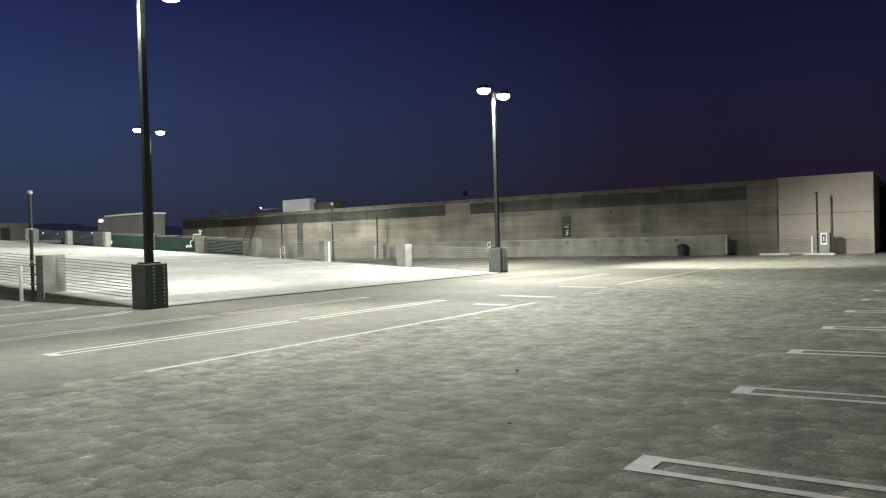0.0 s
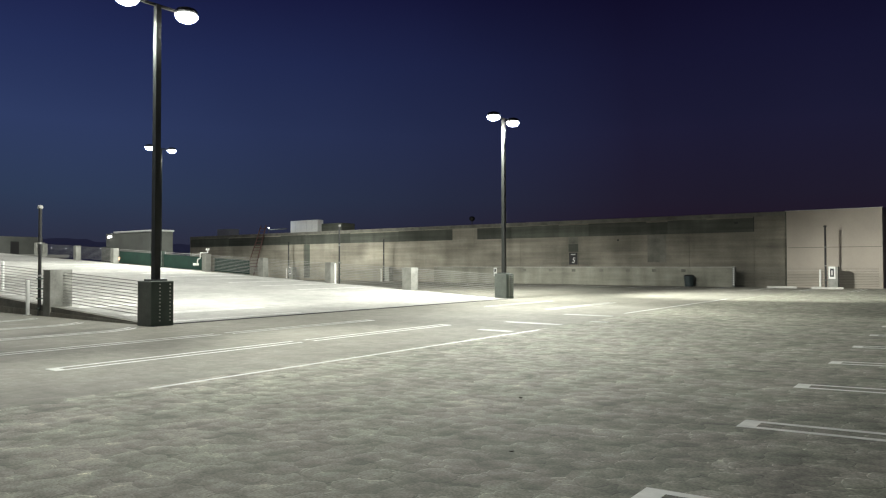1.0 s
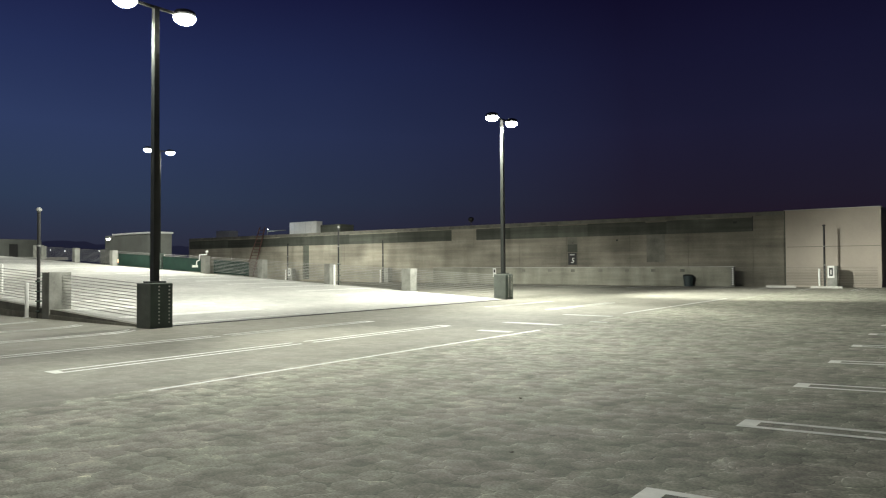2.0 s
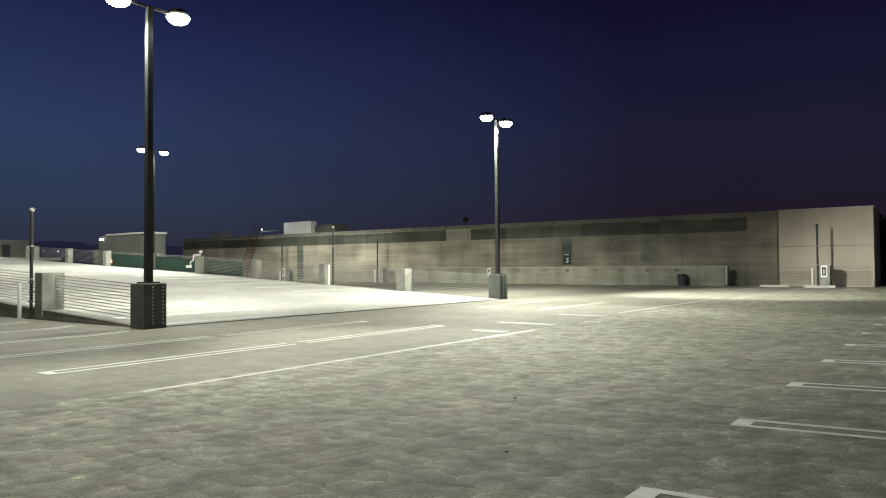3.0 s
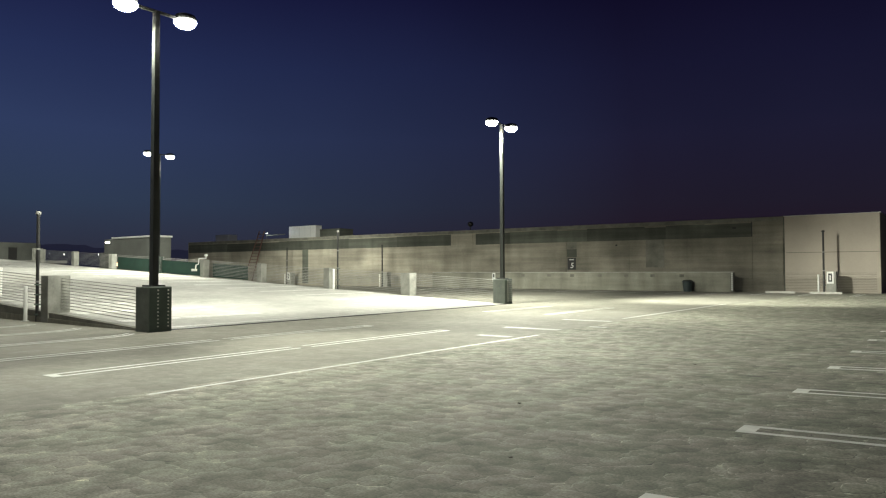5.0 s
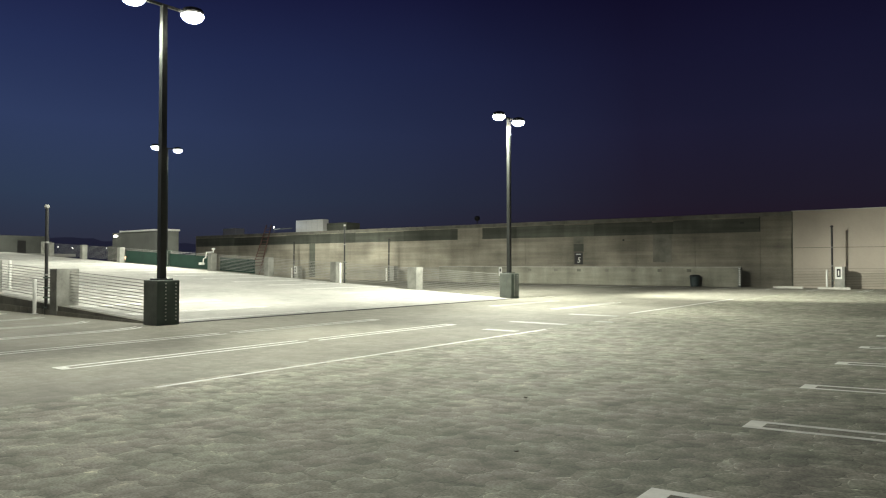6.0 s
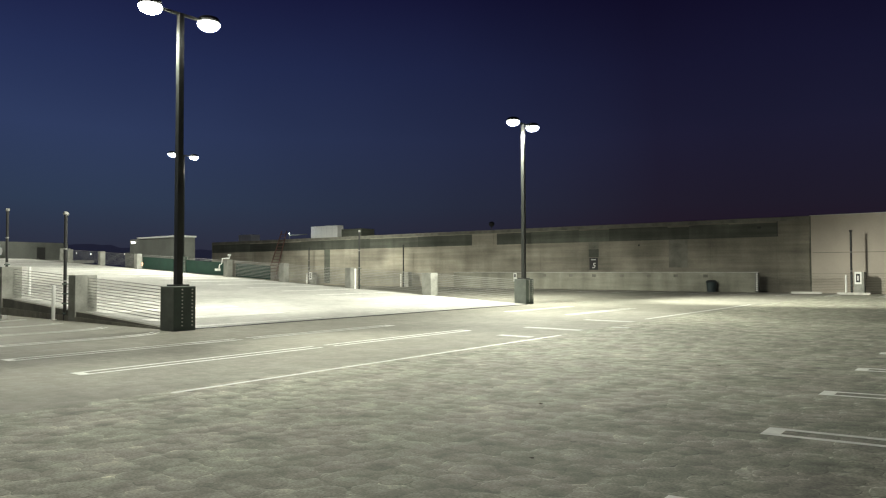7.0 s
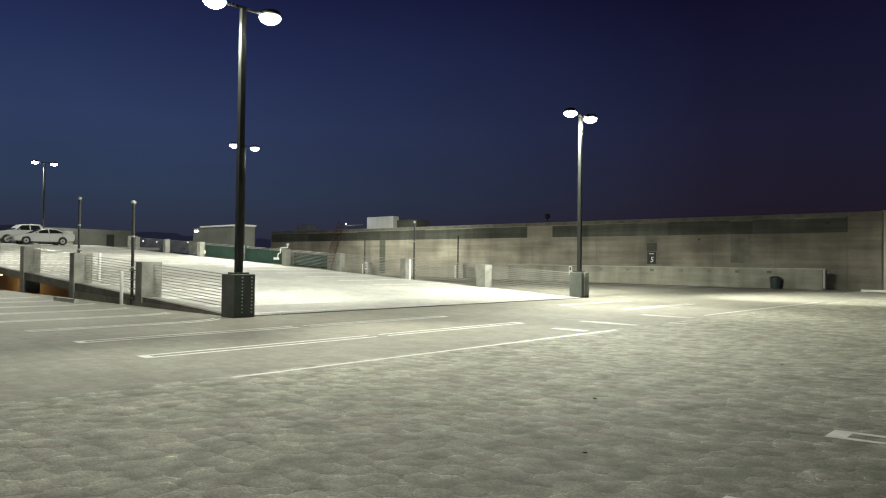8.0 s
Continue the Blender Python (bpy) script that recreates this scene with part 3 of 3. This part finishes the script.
structure("panel_seam", box_bm(-9.88, WALL_Y - 0.04, 2.62, -4.52, WALL_Y - 0.028, 2.65), M_BAND, "thin horizontal joint in the cream wall", "wall")
structure("panel_edge", box_bm(-10.03, WALL_Y - 0.045, 0.0, -9.97, WALL_Y - 0.028, WALL_H), M_BAND, "dark joint at the edge of the cream wall", "wall")
structure("panel_coping", box_bm(-10.05, WALL_Y - 0.06, WALL_H - 0.03, -4.45, WALL_Y + 4.05, WALL_H + 0.0), M_METAL, "thin metal coping on the cream wall", "trim")

t = thing("level_sign", "black level sign with a white number on the wall", "sign", "", (-25.6, WALL_Y - 0.085, 1.55))
part("plate", box_bm(-0.36, -0.03, 0, 0.36, 0.02, 0.95, 0.006), M_BLACK, t)
part("caption", box_bm(-0.2, -0.036, 0.76, 0.2, -0.031, 0.84), M_METAL, t, "pale bar of small lettering")
cu = bpy.data.curves.new("digit", "FONT")
cu.body, cu.size, cu.align_x, cu.extrude = "5", 0.6, "CENTER", 0.004
cu.shear = 0.2
cu.materials.append(M_WHITE)
ob = new("digit", cu)
ob.parent = t
ob.matrix_basis = pose(0.02, -0.037, 0.14, 90, 0, 0)
ob["label"] = "white numeral"

s = thing("notice_sign", "white notice sign with black symbol on the low wall", "sign", "post signs", (-32.1, RAIL_Y - 0.03, 0.6))
part("plate", box_bm(-0.15, -0.012, 0, 0.15, 0.02, 0.7, 0.004), M_WHITE, s)
part("symbol", box_bm(-0.07, -0.018, 0.35, 0.07, -0.013, 0.6, 0.002), M_BLACK, s, "black bars")
t = thing("cable_anchors", "dark strip with white cable anchors on the wall end", "anchor", "", (-13.0, RAIL_Y, 0))
part("plate", box_bm(-0.1, -0.014, 0.02, 0.1, -0.002, 1.32, 0.003), M_BLACK, t)
for k in range(9):
    part("anchor", box_bm(-0.07, -0.03, 0.12 + 0.135 * k, 0.05, -0.014, 0.19 + 0.135 * k, 0.003), M_WHITE, t)
# highlight along the top edge, made as a pale strip
structure("low_wall_lit_edge", box_bm(-38.6, RAIL_Y - 0.012, 1.33, -12.9, RAIL_Y + 0.262, 1.375, 0.01), M_STOP, "pale strip standing for the lit top edge of the low wall", "trim")

for x in (-29.3, -26.9, -24.9, -22.6, -20.5, -18.5, -16.4):
    structure("drain_mark", box_bm(x - 0.16, RAIL_Y - 0.005, 1.0, x + 0.16, RAIL_Y - 0.001, 1.2), M_BEAM, "dark weep stain on the low wall", "stain")

# ---- roof things ----
t = thing("roof_unit", "pale sheet-metal plant box on the roof", "roof unit", "roof units", (-61.0, 56.5, WALL_H - 0.4))
part("case", box_bm(-2.25, -1.5, 0, 2.25, -0.6, 1.95, 0.03), M_WHITE, t)
for k in range(1, 5):
    part("panel_seam", box_bm(-2.25 + 0.9 * k - 0.012, -1.508, 0.3, -2.25 + 0.9 * k + 0.012, -1.499, 1.9), M_METAL, t)
part("plinth", box_bm(-2.35, -1.6, -0.1, 2.35, 1.6, 0.25, 0.02), M_METAL, t)
# dark box added where the side of the case lies unlit
part("duct", box_bm(2.25, -0.9, 0.3, 5.4, 1.2, 1.5, 0.03), M_BAND, t, "dark volume standing for the unlit side of the box")
t = thing("roof_unit", "small pale roof box far along the roof", "roof unit", "roof units", (-75.6, 56.5, WALL_H - 0.4))
part("case", box_bm(-2.0, -1.2, 0, 0.6, 0.2, 1.45, 0.03), M_METAL, t)
t = thing("roof_ball", "dark round dome camera on the wall top", "camera", "", (-35.6, WALL_Y + 0.2, WALL_H))
part("stem", rod_bm((0, 0, 0), (0, 0, 0.35), 0.04), M_BLACK, t)
part("dome", lathe_bm([(0.08, 0.3), (0.2, 0.38), (0.26, 0.52), (0.24, 0.64), (0.12, 0.74)], 16), M_BLACK, t)
t = thing("roof_lamp", "small pale lamp on a roof pipe", "lamp", "", (-66.4, 54.4, WALL_H - 0.4))
part("stem", rod_bm((0, 0, 0), (0, 0, 1.2), 0.05), M_BLACK, t)
part("bulb", lathe_bm([(0.03, 1.2), (0.06, 1.22), (0.06, 1.28), (0.03, 1.3)], 12), M_SMALL, t, "glowing bulb")
part("pipe", rod_bm((0, 0, 1.0), (3.2, 0, 1.05), 0.05), M_BAND, t)

bulb = bpy.data.lights.new("roof_bulb", "POINT")
bulb.energy, bulb.color, bulb.shadow_soft_size = 170, (0.85, 0.95, 1.0), 0.1
new("roof_bulb_light", bulb).location = (-66.0, 53.2, WALL_H + 1.1)

# ---- ladder against the wall ----
t = thing("ladder", "red-brown steel ladder leaning on the long wall", "ladder", "", (-64.3, WALL_Y - 0.15, 0))
for a, b in ((-1.6, 0.15), (0.0, 1.0)):
    part("rail", rod_bm((a, -1.0, 0), (b, 0, 6.0), 0.06, sides=8), M_RUST, t)
for k in range(1, 17):
    f = k / 17
    part("rung", rod_bm((-1.6 + 1.75 * f, -1.0 + f, 6 * f), (f, -1.0 + f, 6 * f), 0.035, sides=6), M_RUST, t)

# ---- stair tower beyond the ramp ----
t = thing("stair_tower", "grey concrete stair tower with a lit wall lamp", "building", "", (-58.4, 34.0, 0))
part("wall", box_bm(-4.4, -1.0, 0, 3.8, 0.5, 4.4, 0.03), M_TOWER, t)
part("roof", box_bm(-3.0, -1.1, 4.4, 3.85, 0.6, 4.55, 0.02), M_METAL, t, "thin pale roof slab")
part("pier", box_bm(-4.45, -1.4, 0, -3.6, -1.0, 3.2, 0.02), M_TOWER, t)
w = part("wall_lamp", box_bm(-3.85, -1.12, 4.0, -3.25, -0.98, 4.2, 0.01), M_METAL, t, "wall lamp")
part("lens", box_bm(-3.82, -1.18, 4.02, -3.28, -1.125, 4.18, 0.005), M_SMALL, w, "glowing lens")
part("exit_lamp", box_bm(-1.95, -1.15, 2.0, -1.65, -1.0, 2.28, 0.01), M_RED, t, "small orange lamp")

# ---- green windbreak on the far fence ----
for a, b in ((-50.0, -44.85), (-44.3, -39.25), (-38.7, -35.2)):
    t = thing("windbreak", "dark green mesh windbreak tied to the fence", "fence mesh", "green windbreaks", (0, FAR_Y + (0.2 if a > -39 else 0.1), 0))
    part("mesh", prism_bm([(a, ramp_z(a) + 0.05), (b, ramp_z(b) + 0.05), (b, ramp_z(b) + 0.86), (a, ramp_z(a) + 0.86)], -0.008, 0.008), M_GREEN, t)
    part("hem", prism_bm([(a, ramp_z(a) + 0.85), (b, ramp_z(b) + 0.85), (b, ramp_z(b) + 0.9), (a, ramp_z(a) + 0.9)], -0.014, 0.014), M_GREEN, t)
t = thing("conduit", "white bent conduit with a small box on a post", "conduit", "", (XS[4], FAR_Y - 0.33, ramp_z(XS[4])))
path = [(0.3, 0, 1.36), (0.3, 0, 1.2), (-0.45, 0, 1.2), (-0.5, 0, 0.85), (-0.75, 0, 0.8), (-0.8, 0, 0.5)]
for a, b in zip(path, path[1:]):
    part("tube", rod_bm(a, b, 0.032, sides=8), M_WHITE, t)
part("box", box_bm(-1.2, -0.05, 0.4, -0.7, 0.05, 0.55, 0.01), M_WHITE, t)
part("lamp_body", box_bm(0.2, -0.08, 1.34, 0.38, 0.08, 1.46, 0.02), M_WHITE, t)

# ---- upper deck ----
UP = TOP_Z
structure("upper_wall", box_bm(-78.3, 24.0, UP - 0.3, -78, 34.2, 4.5), M_TOWER, "grey concrete wall of the upper deck", "wall")
structure("upper_door", box_bm(-78.0, 31.1, UP, -77.97, 31.9, 4.0), M_BLACK, "dark doorway in the upper wall", "door")
structure("upper_pier", box_bm(-78.0, 26.6, UP, -77.4, 27.5, 4.2), M_POST, "concrete pier at the upper wall", "wall")
post(-77.3, 33.6, UP, UP + 1.25, "concrete fence posts")


def car(name, label, at, turn, outline, belt, glass, screens, length, width, wheel_x, wheel_r):
    """A body drawn out from its side outline; above the belt its sides lean in."""
    t = thing(name, label, "car", "parked cars", at, turn)
    top = max(z for x, z in outline)

    def half(z):
        return width / 2 * (1 - 0.2 * max(0.0, (z - belt) / (top - belt)) - 0.05 * max(0.0, 0.5 - z))

    bm = bmesh.new()
    sides = [[bm.verts.new((x, s * half(z), z)) for x, z in outline] for s in (-1, 1)]
    bm.faces.new(sides[0])
    bm.faces.new(list(reversed(sides[1])))
    for k in range(len(outline)):
        q = (k + 1) % len(outline)
        bm.faces.new((sides[0][q], sides[0][k], sides[1][k], sides[1][q]))
    bmesh.ops.recalc_face_normals(bm, faces=bm.faces)
    bmesh.ops.bevel(bm, geom=[e for e in bm.edges if abs(e.verts[0].co.y - e.verts[1].co.y) < 0.3], offset=0.05, segments=2, affect="EDGES", profile=0.6)
    part("body", bm, M_BODY, t)
    for s in (-1, 1):
        for g in glass:
            bm = bmesh.new()
            outer = [bm.verts.new((x, s * (half(z) + 0.008), z)) for x, z in g]
            inner = [bm.verts.new((x, s * (half(z) - 0.03), z)) for x, z in g]
            bm.faces.new(outer)
            bm.faces.new(list(reversed(inner)))
            for k in range(len(g)):
                bm.faces.new((outer[k], inner[k], inner[(k + 1) % len(g)], outer[(k + 1) % len(g)]))
            bmesh.ops.recalc_face_normals(bm, faces=bm.faces)
            part("side_window", bm, M_GLASS, t)
            cx = sum(x for x, z in g) / len(g)
            part("door_handle", box_bm(cx + 0.2, s * (width / 2 - 0.01), belt - 0.12, cx + 0.38, s * (width / 2 + 0.02), belt - 0.09, 0.006), M_METAL, t)
            part("door_seam", box_bm(cx + 0.5, s * (width / 2 - 0.02), 0.34, cx + 0.515, s * (width / 2 + 0.003), belt - 0.02), M_BLACK, t)
        mx = glass[0][0][0] + 0.12
        part("mirror", box_bm(mx, s * (width / 2 - 0.03), belt + 0.02, mx + 0.14, s * (width / 2 + 0.17), belt + 0.15, 0.03), M_BODY, t)
        for wx in wheel_x:
            y = s * (width / 2 - 0.1)
            part("arch", rod_bm((wx, y - 0.09, wheel_r + 0.03), (wx, y + 0.103, wheel_r + 0.03) if s > 0 else (wx, y - 0.103, wheel_r + 0.03), wheel_r + 0.035, sides=24), M_BLACK, t)
            w = part("wheel", rod_bm((wx, y - 0.115, wheel_r), (wx, y + 0.115, wheel_r), wheel_r, sides=24), M_TYRE, t)
            part("rim", lathe_bm([(wheel_r * 0.6, -0.125), (wheel_r * 0.62, 0.0), (wheel_r * 0.6, 0.125)], 18), M_CABLE, w).matrix_basis = pose(wx, y, wheel_r, 90)
            part("hub", lathe_bm([(0.07, -0.132), (0.07, 0.132)], 10), M_BLACK, w).matrix_basis = pose(wx, y, wheel_r, 90)
        part("headlight", box_bm(-length / 2 - 0.012, s * (width / 2 - 0.5), 0.6 * belt, -length / 2 + 0.3, s * (width / 2 - 0.04), 0.6 * belt + 0.14, 0.03), M_METAL, t)
        part("tail_light", box_bm(length / 2 - 0.14, s * (width / 2 - 0.42), 0.74 * belt, length / 2 + 0.012, s * (width / 2 - 0.04), 0.74 * belt + 0.14, 0.03), M_RUST, t)
    for (xa, za), (xb, zb) in screens:
        bm = bmesh.new()
        quad = [bm.verts.new((x, f * (half(z) - 0.12), z + 0.012)) for x, z in ((xa, za), (xb, zb)) for f in (-1, 1)]
        bm.faces.new((quad[0], quad[1], quad[3], quad[2]))
        bmesh.ops.solidify(bm, geom=bm.faces, thickness=0.02)
        part("windscreen", bm, M_GLASS, t)
    part("grille", box_bm(-length / 2 - 0.02, -width / 2 + 0.45, 0.42, -length / 2 + 0.1, width / 2 - 0.45, 0.6 * belt, 0.02), M_BLACK, t)
    part("sill", box_bm(-length / 2 + 0.9, -width / 2 + 0.03, 0.2, length / 2 - 0.9, width / 2 - 0.03, 0.32, 0.02), M_BLACK, t)
    return t


SEDAN = [(-2.36, 0.34), (-2.42, 0.5), (-2.36, 0.66), (-2.1, 0.78), (-1.6, 0.88), (-1.1, 0.95), (-0.75, 1.12), (-0.3, 1.32), (0.1, 1.42), (0.55, 1.44), (1.0, 1.38),
         (1.5, 1.22), (1.85, 1.06), (2.2, 1.02), (2.38, 0.96), (2.42, 0.62), (2.34, 0.36), (1.0, 0.26), (-1.0, 0.26)]
car("sedan", "white four-door sedan parked on the upper deck", (-68.0, 21.6, ramp_z(-68.0)), 90, SEDAN, 0.96,
    [[(-0.82, 0.98), (-0.28, 1.25), (0.22, 1.35), (0.26, 0.99)], [(0.34, 0.99), (0.32, 1.36), (0.95, 1.31), (1.35, 1.15), (1.45, 1.03)]],
    [((-1.06, 0.97), (-0.3, 1.32)), ((1.05, 1.37), (1.82, 1.07))], 4.84, 1.84, (-1.5, 1.4), 0.33)
PICKUP = [(-2.85, 0.5), (-2.88, 0.95), (-2.7, 1.14), (-1.5, 1.24), (-1.25, 1.3), (-0.85, 1.68), (-0.6, 1.82), (0.2, 1.87), (0.9, 1.84), (1.08, 1.7), (1.15, 1.3), (2.82, 1.27), (2.88, 0.6), (2.7, 0.48), (0, 0.42)]
car("pickup_truck", "white pickup truck parked on the upper deck", (-73.4, 22.0, UP), 90, PICKUP, 1.26,
    [[(-1.1, 1.29), (-0.68, 1.7), (-0.02, 1.76), (-0.02, 1.29)], [(0.08, 1.29), (0.08, 1.76), (0.8, 1.75), (0.95, 1.29)]],
    [((-1.28, 1.3), (-0.62, 1.8))], 5.76, 1.98, (-1.85, 1.8), 0.4)


# ---- distance ----
bm = bmesh.new()
rng = random.Random(4)
prev = None
for i in range(160):
    y = -500 + i * 12
    top = 25 + 7 * noise.noise((i * 0.11, 0.3, 0)) + 3.5 * rng.random()
    a, b = bm.verts.new((-900, y, -12)), bm.verts.new((-900, y, top + 8))
    if prev:
        bm.faces.new((prev[0], a, b, prev[1]))
    prev = (a, b)
tagged(part("treeline", bm, M_HAZE_GLOW), "dark distant treeline beyond the deck, with a faint haze glow", "treeline", "", "structure")
for i, (y, z, r) in enumerate(((384, 22.0, 0.4), (396, 22.6, 0.3), (413, 22.2, 0.45), (422, 22.9, 0.25), (455, 22.4, 0.25))):
    t = thing("distant_lamp", "tiny far-off city lamp", "lamp", "distant lamps", (-880, y, -12))
    part("mast", rod_bm((0, 0, 0), (0, 0, z + 12), 0.15, sides=6), M_BLACK, t)
    part("lens", lathe_bm([(0.2, z + 12), (r * 0.6, z + 12.2), (r * 0.6, z + 12.9), (0.2, z + 13.1)], 8), M_SMALL, t)


def tree(x, y, h, seed):
    t = thing("tree", "dark leafy tree behind the building", "tree", "trees behind the wall", (x, y, -12))
    r = random.Random(seed)
    bm = rod_bm((0, 0, 0), (0.2, 0, h * 0.7), 0.3, 0.14, sides=9)
    for k in range(6):
        a = k * 1.05 + r.random()
        rod_bm((0.1, 0, h * (0.45 + 0.04 * k)), (1.6 * math.cos(a), 1.6 * math.sin(a), h * (0.62 + 0.05 * k)), 0.09, 0.03, sides=6, bm=bm)
    part("trunk", bm, M_BARK, t)
    verts, faces = [], []
    for k in range(2600):
        d = Vector((r.gauss(0, 1), r.gauss(0, 1), r.gauss(0, 1))).normalized()
        q = r.random() ** 0.5 * (1 + 0.35 * noise.noise(d * 2.1 + Vector((seed, 0, 0))))
        c = Vector((d.x * 2.3 * q, d.y * 2.3 * q, h * 0.82 + d.z * 2.6 * q))
        u = Vector((r.gauss(0, 1), r.gauss(0, 1), r.gauss(0, 1))).normalized() * 0.16
        v = u.orthogonal().normalized() * 0.09
        i0 = len(verts)
        verts += [c - u, c + v, c + u, c - v]
        faces.append((i0, i0 + 1, i0 + 2, i0 + 3))
    me = bpy.data.meshes.new("crown")
    me.from_pydata([tuple(p) for p in verts], [], faces)
    me.materials.append(M_LEAF)
    new("crown", me).parent = t
    return t


tree(-3.4, 62.0, 17.9, 1)
tree(-5.6, 66.0, 18.2, 2)
tree(-1.6, 70.0, 18.6, 3)

t = thing("distant_lamp", "small red lamp far behind the trees", "lamp", "distant lamps", (-8.7, 120, -12))
part("mast", rod_bm((0, 0, 0), (0, 0, 18.2), 0.1, sides=6), M_BLACK, t)
part("lens", lathe_bm([(0.1, 18.2), (0.2, 18.3), (0.2, 18.5), (0.1, 18.6)], 8), M_RED, t)


# ---- litter on the deck ----
def litter(x, y, size, seed):
    r = random.Random(seed)
    t = thing("leaf", "small dark dry leaf on the deck", "leaf", "dry leaves", (x, y, 0.006), r.uniform(0, 360))
    bm = bmesh.new()
    rim = [bm.verts.new((size * math.cos(a) * (1.0 if k % 2 else 0.7), 0.5 * size * math.sin(a), 0.006 + 0.35 * size * r.random())) for k, a in enumerate(i * math.pi / 4 for i in range(8))]
    mid = bm.verts.new((0, 0, 0.004))
    for a, b in zip(rim, rim[1:] + rim[:1]):
        bm.faces.new((mid, a, b))
    bmesh.ops.solidify(bm, geom=bm.faces, thickness=0.003)
    part("blade", bm, M_BARK, t)


for i, (x, y, sz) in enumerate(((-4.1, 6.93, 0.045), (-2.99, 4.9, 0.03), (-3.54, 11.4, 0.04))):
    litter(x, y, sz, i)
